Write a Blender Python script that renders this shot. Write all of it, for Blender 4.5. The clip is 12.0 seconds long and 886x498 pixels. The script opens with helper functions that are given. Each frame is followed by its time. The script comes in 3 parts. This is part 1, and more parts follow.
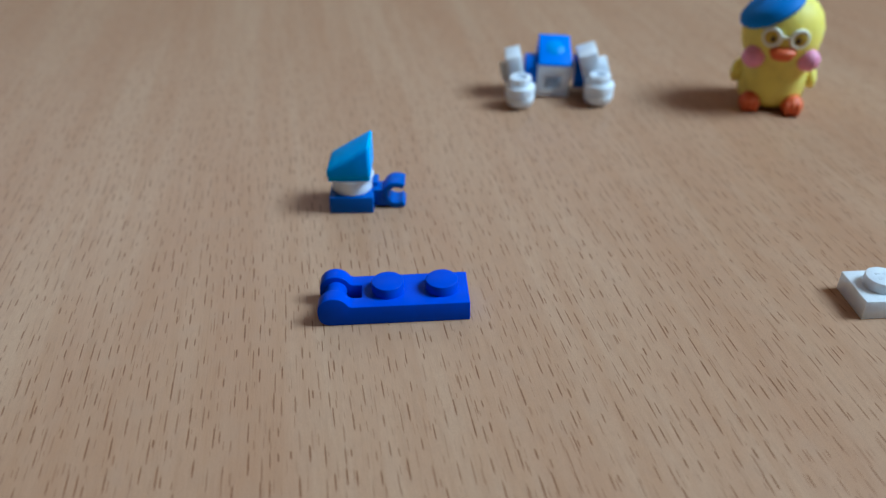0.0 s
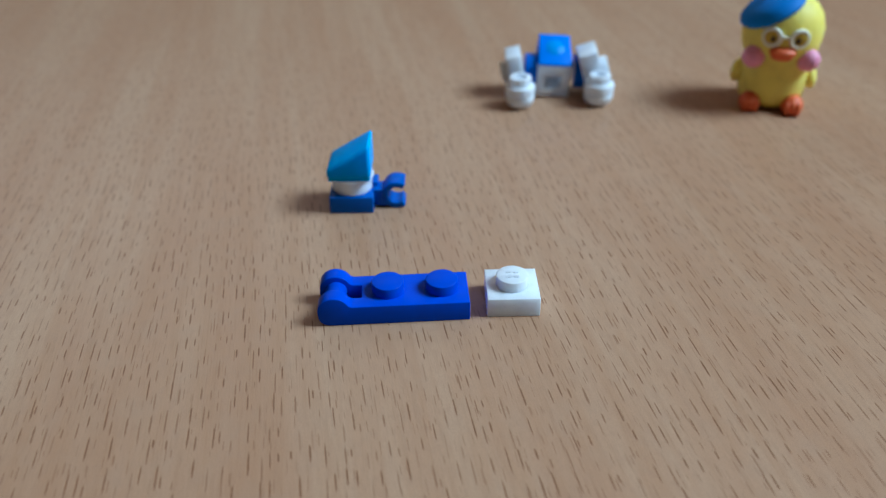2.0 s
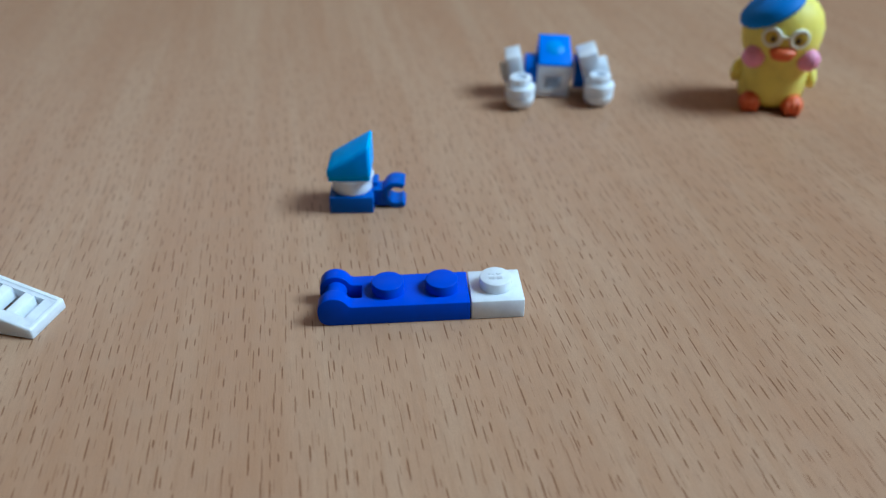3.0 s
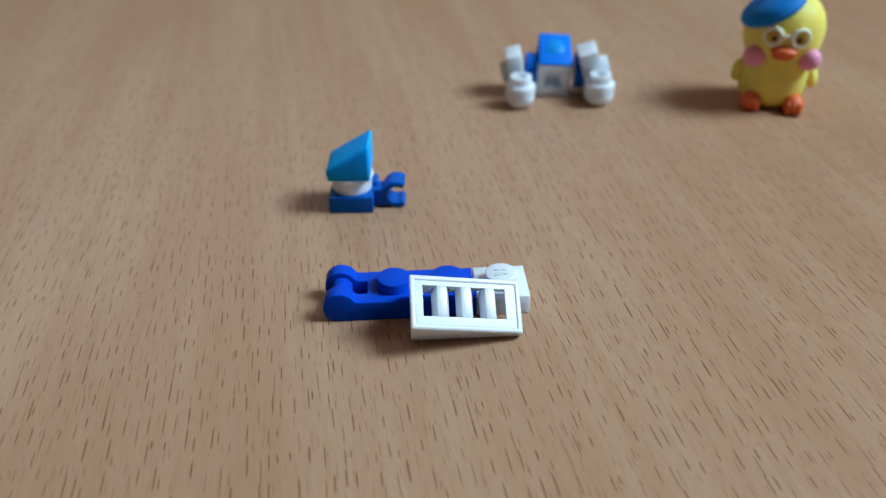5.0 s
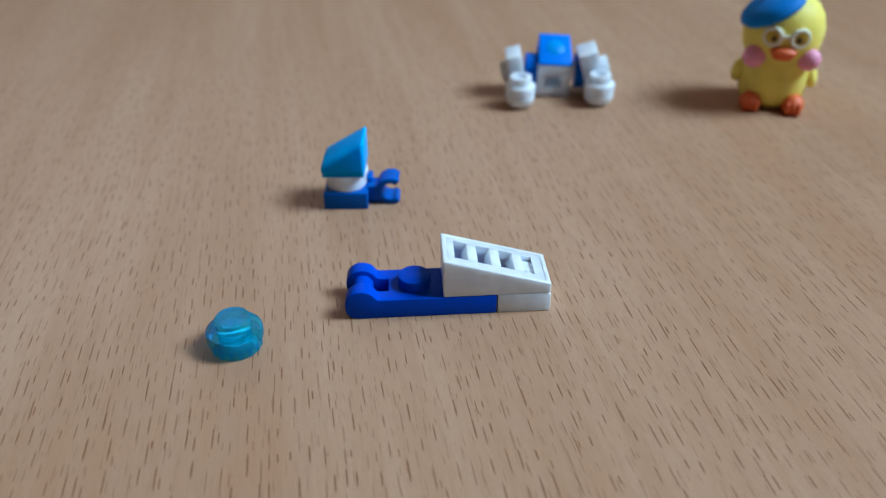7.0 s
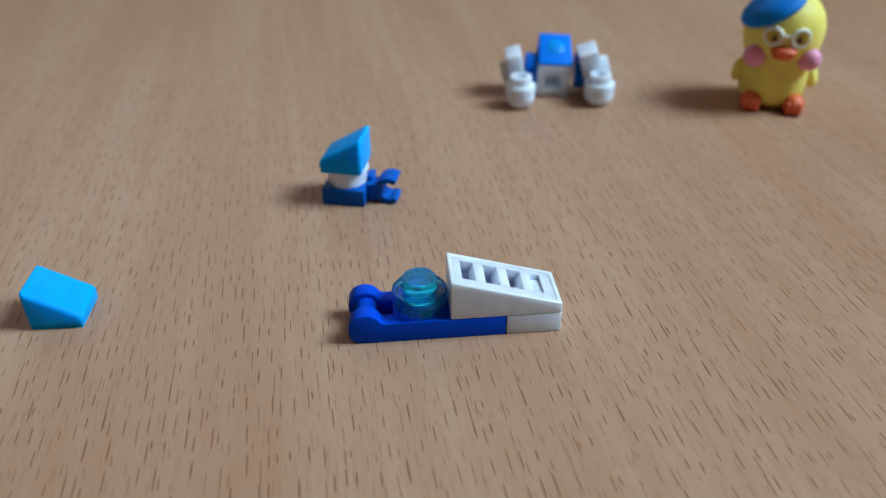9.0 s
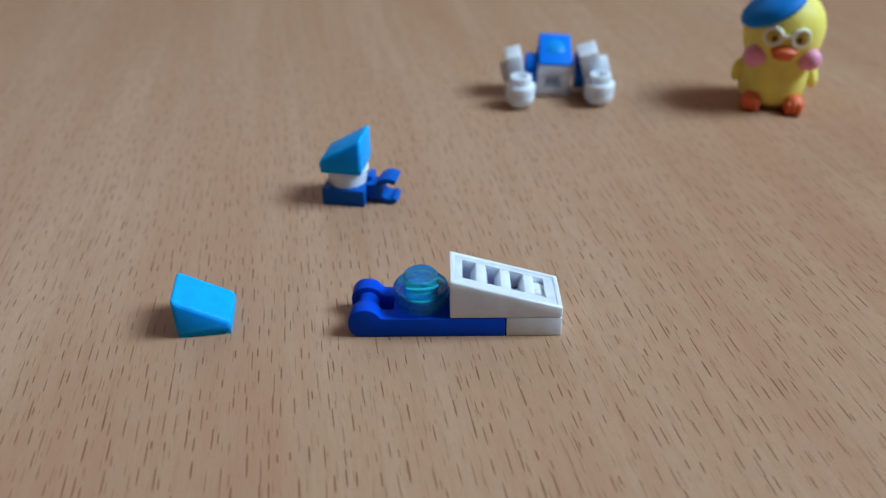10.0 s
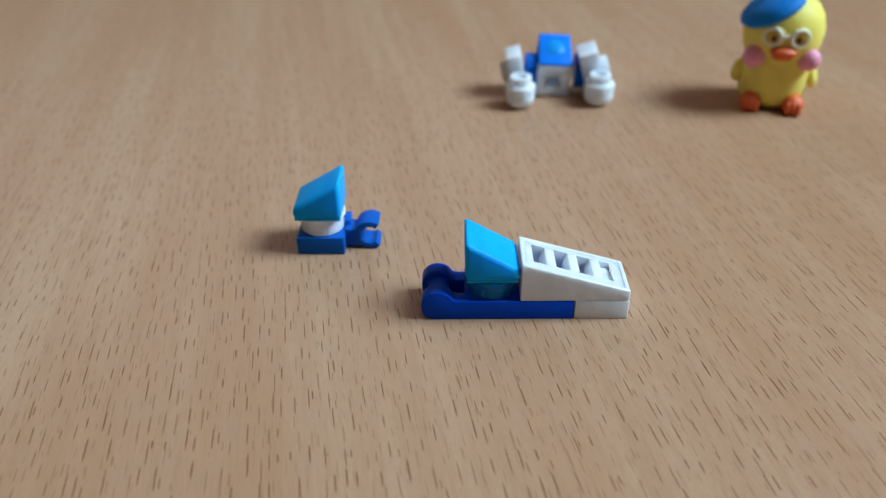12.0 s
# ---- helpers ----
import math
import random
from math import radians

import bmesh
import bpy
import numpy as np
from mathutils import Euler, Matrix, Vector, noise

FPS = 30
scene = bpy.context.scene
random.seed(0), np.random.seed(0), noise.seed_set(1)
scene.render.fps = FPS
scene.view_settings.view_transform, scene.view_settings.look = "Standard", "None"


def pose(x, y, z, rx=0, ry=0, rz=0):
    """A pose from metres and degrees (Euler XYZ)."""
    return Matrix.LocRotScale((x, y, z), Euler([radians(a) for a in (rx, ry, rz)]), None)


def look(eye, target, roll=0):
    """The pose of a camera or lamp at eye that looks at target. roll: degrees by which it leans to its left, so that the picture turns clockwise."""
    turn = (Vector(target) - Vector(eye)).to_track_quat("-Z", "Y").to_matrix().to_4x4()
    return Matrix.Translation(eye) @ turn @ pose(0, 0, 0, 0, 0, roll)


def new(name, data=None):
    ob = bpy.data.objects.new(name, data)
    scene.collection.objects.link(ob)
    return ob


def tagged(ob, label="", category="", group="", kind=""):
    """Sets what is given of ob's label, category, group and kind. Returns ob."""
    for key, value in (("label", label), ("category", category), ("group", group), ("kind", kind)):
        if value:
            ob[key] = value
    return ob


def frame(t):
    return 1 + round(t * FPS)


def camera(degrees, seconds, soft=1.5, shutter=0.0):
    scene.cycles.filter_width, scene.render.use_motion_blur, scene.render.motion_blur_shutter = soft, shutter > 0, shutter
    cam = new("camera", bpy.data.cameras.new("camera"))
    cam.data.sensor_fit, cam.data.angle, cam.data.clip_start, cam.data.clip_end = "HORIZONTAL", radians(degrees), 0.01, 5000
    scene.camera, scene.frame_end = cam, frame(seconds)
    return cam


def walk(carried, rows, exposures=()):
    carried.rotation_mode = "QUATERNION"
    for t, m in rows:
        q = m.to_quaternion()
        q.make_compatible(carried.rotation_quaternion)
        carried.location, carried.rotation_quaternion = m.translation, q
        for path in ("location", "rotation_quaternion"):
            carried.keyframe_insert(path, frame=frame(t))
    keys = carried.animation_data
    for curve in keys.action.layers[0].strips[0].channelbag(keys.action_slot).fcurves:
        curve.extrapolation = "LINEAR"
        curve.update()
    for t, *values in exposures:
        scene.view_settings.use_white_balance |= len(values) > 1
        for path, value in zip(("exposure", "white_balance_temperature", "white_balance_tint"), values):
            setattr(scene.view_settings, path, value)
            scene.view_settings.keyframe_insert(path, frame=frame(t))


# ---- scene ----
import itertools

MM = 0.001

# ---------------------------------------------------------------- camera
FOV, PITCH, ROLL, HEIGHT = 57.84, 33.634, -0.678, 74.13
cam = camera(FOV, 12.0, soft=1.2)
cam.data.dof.use_dof = True
cam.data.dof.focus_distance = 0.112
cam.data.dof.aperture_fstop = 17.5


def eye_at(push):
    """The camera's pose, pushed forwards along its axis by so many millimetres."""
    p = radians(PITCH)
    ahead = Vector((0, math.cos(p), -math.sin(p)))
    eye = Vector((0, 0, HEIGHT)) + ahead * push
    return look(eye * MM, (eye + ahead * 100) * MM, ROLL)


# the hand-set focus creeps a little between the takes
CREEP = [(0.0, 0.0), (3.2, 0.0), (4.8, 0.55), (5.0, 0.55), (5.2, 0.38), (7.2, 0.38), (8.8, 0.6), (11.5, 0.6), (11.8, 0.35), (12.0, 0.35)]
walk(cam, [(t, eye_at(push)) for t, push in CREEP],
     [(0.0, 0.02, 6300, 7), (0.3, -0.02, 6300, 6), (3.4, -0.02, 6350, 7), (4.6, -0.02, 6850, 7), (5.0, -0.02, 6850, 7), (5.1, -0.01, 6380, 6),
      (6.4, 0.01, 6360, 6), (7.2, 0.04, 6400, 8), (8.8, -0.03, 6550, 9), (9.4, -0.03, 6600, 11), (10.7, -0.03, 6650, 10), (10.8, 0.16, 6600, 6),
      (11.1, 0.17, 6600, 6), (11.2, 0.25, 6600, 6), (11.7, 0.25, 6600, 6), (11.8, 0.16, 6850, 7), (12.0, 0.16, 6850, 7)])

# ---------------------------------------------------------------- light
world = bpy.data.worlds.new("sky")
scene.world = world
world.use_nodes = True
wn = world.node_tree.nodes
sky = wn.new("ShaderNodeTexSky")
sky.sky_type, sky.sun_disc = "NISHITA", False
sky.sun_elevation, sky.sun_rotation = radians(48), radians(-60)
wn["Background"].inputs["Strength"].default_value = 0.12
world.node_tree.links.new(sky.outputs[0], wn["Background"].inputs["Color"])

WIN_X, WIN_Y0, WIN_Y1, WIN_Z0, WIN_Z1 = 1.1, -0.22, 0.42, 0.75, 1.85
FAR_Y, FAR_X0, FAR_X1, FAR_Z0, FAR_Z1 = 2.4, -2.2, 0.9, 1.2, 2.2


def opening_lamp(name, width, height, watts, colour, at):
    """Lamp in an unseen opening: cool from the sky, warm where added as fill."""
    lamp = bpy.data.lights.new(name, "AREA")
    lamp.shape, lamp.size, lamp.size_y = "RECTANGLE", width, height
    lamp.energy, lamp.color = watts, colour
    new(name, lamp).matrix_basis = at


opening_lamp("window_light", WIN_Z1 - WIN_Z0 - 0.1, WIN_Y1 - WIN_Y0 - 0.1, 65.0, (0.56, 0.80, 1.0),
         pose(WIN_X + 0.03, (WIN_Y0 + WIN_Y1) / 2, (WIN_Z0 + WIN_Z1) / 2, 0, 90, 0))
# added light from behind, for sheen on the table and warmer shadows
opening_lamp("far_fill_light", FAR_X1 - FAR_X0 - 0.1, FAR_Z1 - FAR_Z0 - 0.1, 7.0, (1.0, 0.87, 0.72),
         pose((FAR_X0 + FAR_X1) / 2, FAR_Y + 0.03, (FAR_Z0 + FAR_Z1) / 2, -90, 0, 0))


# ---------------------------------------------------------------- materials
class Nodes:
    """Short forms for wiring one material."""

    def __init__(self, name):
        self.mat = bpy.data.materials.new(name)
        self.mat.use_nodes = True
        self.tree = self.mat.node_tree
        self.shader = self.tree.nodes["Principled BSDF"]

    def node(self, kind):
        return self.tree.nodes.new(kind)

    def wire(self, a, b):
        self.tree.links.new(a, b)

    def put(self, socket, value):
        if isinstance(value, (int, float)):
            socket.default_value = value
        elif isinstance(value, (tuple, list)):
            socket.default_value = value if len(socket.default_value) == len(value) else (*value, 1)
        else:
            self.wire(value, socket)

    def math(self, op, a, b=0.0, clamp=False):
        n = self.node("ShaderNodeMath")
        n.operation, n.use_clamp = op, clamp
        self.put(n.inputs[0], a), self.put(n.inputs[1], b)
        return n.outputs[0]

    def vec(self, op, a, b=(0, 0, 0)):
        n = self.node("ShaderNodeVectorMath")
        n.operation = op
        self.put(n.inputs[0], a), self.put(n.inputs[1], b)
        return n.outputs[0]

    def noise(self, vector, scale, detail=3.0, rough=0.5):
        n = self.node("ShaderNodeTexNoise")
        self.put(n.inputs["Vector"], vector)
        n.inputs["Scale"].default_value, n.inputs["Detail"].default_value = scale, detail
        n.inputs["Roughness"].default_value = rough
        return n.outputs["Fac"]

    def span(self, value, a, b, c, d):
        n = self.node("ShaderNodeMapRange")
        n.interpolation_type = "SMOOTHSTEP"
        for i, v in enumerate((value, a, b, c, d)):
            self.put(n.inputs[i], v)
        return n.outputs[0]

    def mix(self, fac, a, b, blend="MIX"):
        n = self.node("ShaderNodeMix")
        n.data_type, n.blend_type = "RGBA", blend
        self.put(n.inputs[0], fac), self.put(n.inputs[6], a), self.put(n.inputs[7], b)
        return n.outputs[2]

    def bump(self, height, strength, distance):
        n = self.node("ShaderNodeBump")
        n.inputs["Strength"].default_value, n.inputs["Distance"].default_value = strength, distance
        self.wire(height, n.inputs["Height"])
        self.wire(n.outputs[0], self.shader.inputs["Normal"])

    def coords(self):
        return self.node("ShaderNodeTexCoord").outputs["Object"]


def plastic(name, colour, rough=0.22, glow_under=0.0, wear=0.06, gloss=0.5):
    """Moulded toy plastic: glossy, with faint mottling, handling haze and a very slight waviness."""
    k = Nodes(name)
    mm = k.vec("MULTIPLY", k.coords(), (1000, 1000, 1000))
    broad, fine = k.noise(mm, 0.35, 3), k.noise(mm, 3.0, 4, 0.65)
    dull = tuple(min(1, c * 0.9 + 0.002) for c in colour)
    k.put(k.shader.inputs["Base Color"], k.mix(k.span(broad, 0.35, 0.7, 0, 1), colour, dull))
    k.put(k.shader.inputs["Roughness"], k.math("ADD", rough - wear / 2, k.math("MULTIPLY", fine, wear * 2)))
    k.shader.inputs["IOR"].default_value = 1.53
    k.shader.inputs["Specular IOR Level"].default_value = gloss
    if glow_under:
        k.shader.inputs["Subsurface Weight"].default_value = glow_under
        k.shader.inputs["Subsurface Radius"].default_value = (1, 1, 1)
        k.shader.inputs["Subsurface Scale"].default_value = 0.002
    k.bump(k.math("ADD", broad, k.math("MULTIPLY", fine, 0.25)), 0.12, 0.00012)
    return k.mat


def clear_plastic(name, colour):
    k = Nodes(name)
    mm = k.vec("MULTIPLY", k.coords(), (1000, 1000, 1000))
    k.put(k.shader.inputs["Base Color"], colour)
    k.shader.inputs["Transmission Weight"].default_value = 0.84
    k.shader.inputs["IOR"].default_value = 1.26
    k.shader.inputs["Specular IOR Level"].default_value = 0.3
    k.put(k.shader.inputs["Roughness"], k.span(k.noise(mm, 1.2, 4), 0.3, 0.8, 0.03, 0.13))
    k.bump(k.noise(mm, 0.9, 3), 0.25, 0.0002)
    return k.mat


def beech():
    """Lacquered beech: pinkish tan, soft bands along the grain, and short dark flecks of two sizes."""
    k = Nodes("beech_veneer")
    turn = k.node("ShaderNodeMapping")
    turn.inputs["Rotation"].default_value = (0, 0, radians(-9.5))
    turn.inputs["Scale"].default_value = (1000, 1000, 1000)
    k.wire(k.coords(), turn.inputs["Vector"])
    p = turn.outputs[0]
    wander = k.math("MULTIPLY", k.math("SUBTRACT", k.noise(k.vec("MULTIPLY", p, (0.03, 0.008, 0)), 1.0, 2), 0.5), 4.0)
    shift = k.node("ShaderNodeCombineXYZ")
    k.wire(wander, shift.inputs[0])
    p = k.vec("ADD", p, shift.outputs[0])
    ragged = k.noise(k.vec("MULTIPLY", p, (5, 1.6, 0)), 1.0, 3)

    def flecks(cu, cv, wide, long, seed, keep):
        q = k.vec("ADD", k.vec("MULTIPLY", p, (1 / cu, 1 / cv, 0)), (seed, seed * 1.7, 0))
        v = k.node("ShaderNodeTexVoronoi")
        v.voronoi_dimensions, v.feature = "2D", "F1"
        v.inputs["Scale"].default_value, v.inputs["Randomness"].default_value = 1.0, 0.84
        k.wire(q, v.inputs["Vector"])
        off = k.node("ShaderNodeSeparateXYZ")
        k.wire(k.vec("SUBTRACT", q, v.outputs["Position"]), off.inputs[0])
        chance = k.node("ShaderNodeSeparateColor")
        k.wire(v.outputs["Color"], chance.inputs[0])
        r, g, b = chance.outputs
        length = k.math("MULTIPLY", k.math("ADD", k.math("MULTIPLY", r, 0.75), 0.3), long / cv)
        width = k.math("MULTIPLY", k.math("ADD", k.math("MULTIPLY", b, 0.4), 0.75), wide / cu)
        du, dv = k.math("DIVIDE", off.outputs[0], width), k.math("DIVIDE", off.outputs[1], length)
        dv = k.math("MULTIPLY", dv, dv)
        reach = k.math("SQRT", k.math("ADD", k.math("MULTIPLY", du, du), k.math("MULTIPLY", dv, dv)))
        reach = k.math("ADD", reach, k.math("MULTIPLY", k.math("SUBTRACT", ragged, 0.5), 0.9))
        shape = k.span(reach, 0.25, 1.25, 1.0, 0.0)
        return k.math("MULTIPLY", shape, k.span(g, keep, 1.0, 0.0, 1.0))

    big = flecks(1.45, 4.9, 0.138, 2.25, 3.3, -0.5)
    small = flecks(1.15, 3.5, 0.095, 1.35, 11.9, 0.1)
    faint = flecks(2.6, 13.0, 0.4, 8.0, 23.1, 0.0)
    thread = k.noise(k.vec("MULTIPLY", p, (5.5, 0.1, 0)), 1.0, 3, 0.6)
    band = k.noise(k.vec("MULTIPLY", p, (0.06, 0.006, 0)), 1.0, 4, 0.6)
    band_fine = k.noise(k.vec("MULTIPLY", p, (0.36, 0.014, 0)), 1.0, 4, 0.6)
    grain = k.noise(k.vec("MULTIPLY", p, (3.5, 0.25, 0)), 1.0, 4, 0.7)
    cloud = k.noise(k.vec("MULTIPLY", p, (0.25, 0.18, 0)), 1.0, 3)
    tone = k.mix(k.span(band, 0.3, 0.7, 0, 1), WOOD_PALE, WOOD_PINK)
    tone = k.mix(k.span(band_fine, 0.38, 0.66, 0, 0.5), tone, WOOD_WARM)
    tone = k.mix(k.span(cloud, 0.45, 0.8, 0, 0.35), tone, WOOD_GREY)
    mottle = k.noise(k.vec("MULTIPLY", p, (1.1, 0.5, 0)), 1.0, 4, 0.65)
    tone = k.mix(k.span(mottle, 0.42, 0.75, 0, 0.4), tone, WOOD_DUSK)
    tone = k.mix(k.span(grain, 0.45, 0.8, 0, 0.16), tone, WOOD_FLECK)
    tone = k.mix(k.span(thread, 0.5, 0.72, 0, 0.16), tone, WOOD_FLECK)
    speck = k.noise(p, 6.0, 2, 0.7)
    tone = k.mix(k.span(speck, 0.35, 0.75, 0, 0.5), tone, WOOD_SPECK)
    tone = k.mix(k.math("MULTIPLY", faint, 0.08), tone, WOOD_FLECK)
    tone = k.mix(k.math("MULTIPLY", small, 0.5), tone, WOOD_FLECK)
    tone = k.mix(k.math("MULTIPLY", big, 0.95), tone, WOOD_FLECK)
    k.put(k.shader.inputs["Base Color"], tone)
    k.put(k.shader.inputs["Roughness"], k.math("ADD", 0.26, k.math("MULTIPLY", grain, 0.16)))
    k.shader.inputs["IOR"].default_value = 1.48
    k.shader.inputs["Specular IOR Level"].default_value = 0.32
    dips = k.math("SUBTRACT", k.math("MULTIPLY", grain, 0.3), k.math("ADD", big, k.math("MULTIPLY", small, 0.6)))
    k.bump(dips, 0.35, 0.00006)
    return k.mat


def painted(name, colour, rough=0.7):
    k = Nodes(name)
    co = k.coords()
    k.put(k.shader.inputs["Base Color"], k.mix(k.span(k.noise(co, 2.0, 4), 0.35, 0.7, 0, 1), colour, tuple(c * 0.93 for c in colour)))
    k.shader.inputs["Roughness"].default_value = rough
    k.bump(k.noise(co, 180.0, 3), 0.15, 0.001)
    return k.mat


WOOD_PALE, WOOD_PINK, WOOD_WARM = (0.54, 0.332, 0.214), (0.457, 0.242, 0.143), (0.438, 0.227, 0.126)
WOOD_GREY, WOOD_FLECK = (0.46, 0.287, 0.193), (0.21, 0.085, 0.041)
WOOD_SPECK = (0.31, 0.17, 0.105)
WOOD_DUSK = (0.415, 0.232, 0.15)
WOOD = beech()
BLUE = plastic("blue_plastic", (0.0, 0.066, 0.60), 0.3, gloss=0.05)
CLIP_BLUE = plastic("mid_blue_plastic", (0.0, 0.105, 0.48), 0.3, gloss=0.1)
AZURE = plastic("azure_plastic", (0.0, 0.385, 1.0), 0.3, glow_under=0.4, gloss=0.04)
# bluish white of its own, plus extra blue against the table's warm bounce
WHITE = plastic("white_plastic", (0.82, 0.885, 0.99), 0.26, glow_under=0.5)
CLEAR = clear_plastic("clear_blue_plastic", (0.012, 0.64, 1.0))
# unseen room surfaces: ochre warms the bounced light, grey keeps it neutral
WALL = painted("wall_paint", (0.35, 0.18, 0.075))
GREY_WALL = painted("grey_wall_paint", (0.27, 0.26, 0.27))
FLOOR = painted("floor_lino", (0.22, 0.15, 0.10), 0.5)
FRAME = painted("window_paint", (0.8, 0.8, 0.79), 0.4)
YELLOW = plastic("duck_yellow", (0.92, 0.76, 0.16), 0.5, glow_under=0.5, gloss=0.3)
ORANGE = plastic("duck_orange", (0.80, 0.13, 0.03), 0.5, glow_under=0.1)
PINK = plastic("duck_pink", (0.90, 0.33, 0.48), 0.5, glow_under=0.1)
CREAM = plastic("duck_cream", (0.92, 0.90, 0.76), 0.45)
BERET = plastic("duck_beret", (0.0, 0.21, 0.68), 0.55, gloss=0.15)
BLACK = plastic("duck_black", (0.03, 0.016, 0.01), 0.4)
AMBER = plastic("duck_amber", (0.62, 0.42, 0.05), 0.5)


# ---------------------------------------------------------------- mesh helpers (millimetres)
def box(bm, x0, x1, y0, y1, z0, z1):
    m = Matrix.Translation(((x0 + x1) / 2, (y0 + y1) / 2, (z0 + z1) / 2)) @ Matrix.Diagonal((x1 - x0, y1 - y0, z1 - z0, 1))
    return bmesh.ops.create_cube(bm, size=1.0, matrix=m)["verts"]


def prism(bm, outline, y0, y1):
    """A solid with the outline (x, z), counted round, between two planes across y."""
    near = [bm.verts.new((x, y0, z)) for x, z in outline]
    far = [bm.verts.new((x, y1, z)) for x, z in outline]
    n = len(outline)
    bm.faces.new(near), bm.faces.new(far[::-1])
    for i in range(n):
        j = (i + 1) % n
        bm.faces.new((near[j], near[i], far[i], far[j]))
    return near + far


def cells(bm, pieces):
    """One moulded solid out of prisms that meet face to face; the faces between them fall away."""
    count, spots = {}, {}
    for outline, y0, y1 in pieces:
        near, far = [(x, y0, z) for x, z in outline], [(x, y1, z) for x, z in outline]
        n = len(outline)
        for f in [near, far[::-1]] + [[near[(i + 1) % n], near[i], far[i], far[(i + 1) % n]] for i in range(n)]:
            count.setdefault(frozenset(f), []).append(f)
    for same in count.values():
        if len(same) == 1:
            for c in same[0]:
                if c not in spots:
                    spots[c] = bm.verts.new(c)
            bm.faces.new([spots[c] for c in same[0]])


def lathe(bm, outline, steps=40, centre=(0, 0, 0), turn=None):
    """A turned solid: outline (radius, z) from the axis back to the axis, or closed on itself."""
    c, made, rings = Vector(centre), [], []
    m = turn if turn else Matrix.Identity(3)
    for r, z in outline:
        if r < 1e-6:
            ring = [bm.verts.new(c + m @ Vector((0, 0, z)))]
        else:
            ring = [bm.verts.new(c + m @ Vector((r * math.cos(2 * math.pi * i / steps), r * math.sin(2 * math.pi * i / steps), z))) for i in range(steps)]
        rings.append(ring), made.extend(ring)
    pairs = list(zip(rings, rings[1:]))
    if outline[0][0] > 1e-6:
        pairs.append((rings[-1], rings[0]))
    for a, b in pairs:
        for i in range(steps):
            j = (i + 1) % steps
            if len(a) == 1 and len(b) == 1:
                continue
            if len(a) == 1:
                bm.faces.new((a[0], b[j], b[i]))
            elif len(b) == 1:
                bm.faces.new((a[i], a[j], b[0]))
            else:
                bm.faces.new((a[i], a[j], b[j], b[i]))
    return made


def ball(bm, centre, radii, turn=None, segs=28, rings=18):
    m = Matrix.Translation(centre) @ (turn.to_4x4() if turn else Matrix.Identity(4)) @ Matrix.Diagonal((*radii, 1))
    return bmesh.ops.create_uvsphere(bm, u_segments=segs, v_segments=rings, radius=1.0, matrix=m)["verts"]


def soften(bm, width=0.16, segments=3, limit=35):
    bmesh.ops.recalc_face_normals(bm, faces=bm.faces)
    sharp = [e for e in bm.edges if len(e.link_faces) == 2 and e.calc_face_angle(0) > radians(limit)]
    if sharp and width:
        bmesh.ops.bevel(bm, geom=sharp, offset=width, segments=segments, profile=0.5, affect="EDGES", clamp_overlap=True)


def finish(bm, name, materials, scale=MM):
    """The bmesh as a mesh in metres, smooth but for its sharp edges."""
    bmesh.ops.recalc_face_normals(bm, faces=bm.faces)
    bmesh.ops.scale(bm, vec=(scale,) * 3, verts=bm.verts)
    for f in bm.faces:
        f.smooth = True
    for e in bm.edges:
        e.smooth = len(e.link_faces) != 2 or e.calc_face_angle(0) < radians(42)
    me = bpy.data.meshes.new(name)
    bm.to_mesh(me)
    bm.free()
    for m in materials if isinstance(materials, (list, tuple)) else [materials]:
        me.materials.append(m)
    return me


def part(name, bm, material, parent, label="", at=None):
    ob = new(name, finish(bm, name, material))
    ob.parent = parent
    if at:
        ob.matrix_basis = at
    return tagged(ob, label)


def put(x, y, z=0.0, rx=0, ry=0, rz=0):
    """A pose from millimetres and degrees."""
    return pose(x * MM, y * MM, z * MM, rx, ry, rz)


def thing(name, label, category, at=None, group=""):
    ob = new(name)
    ob.empty_display_size = 0.004
    ob.matrix_basis = at if at else Matrix.Identity(4)
    return tagged(ob, label, category, group)


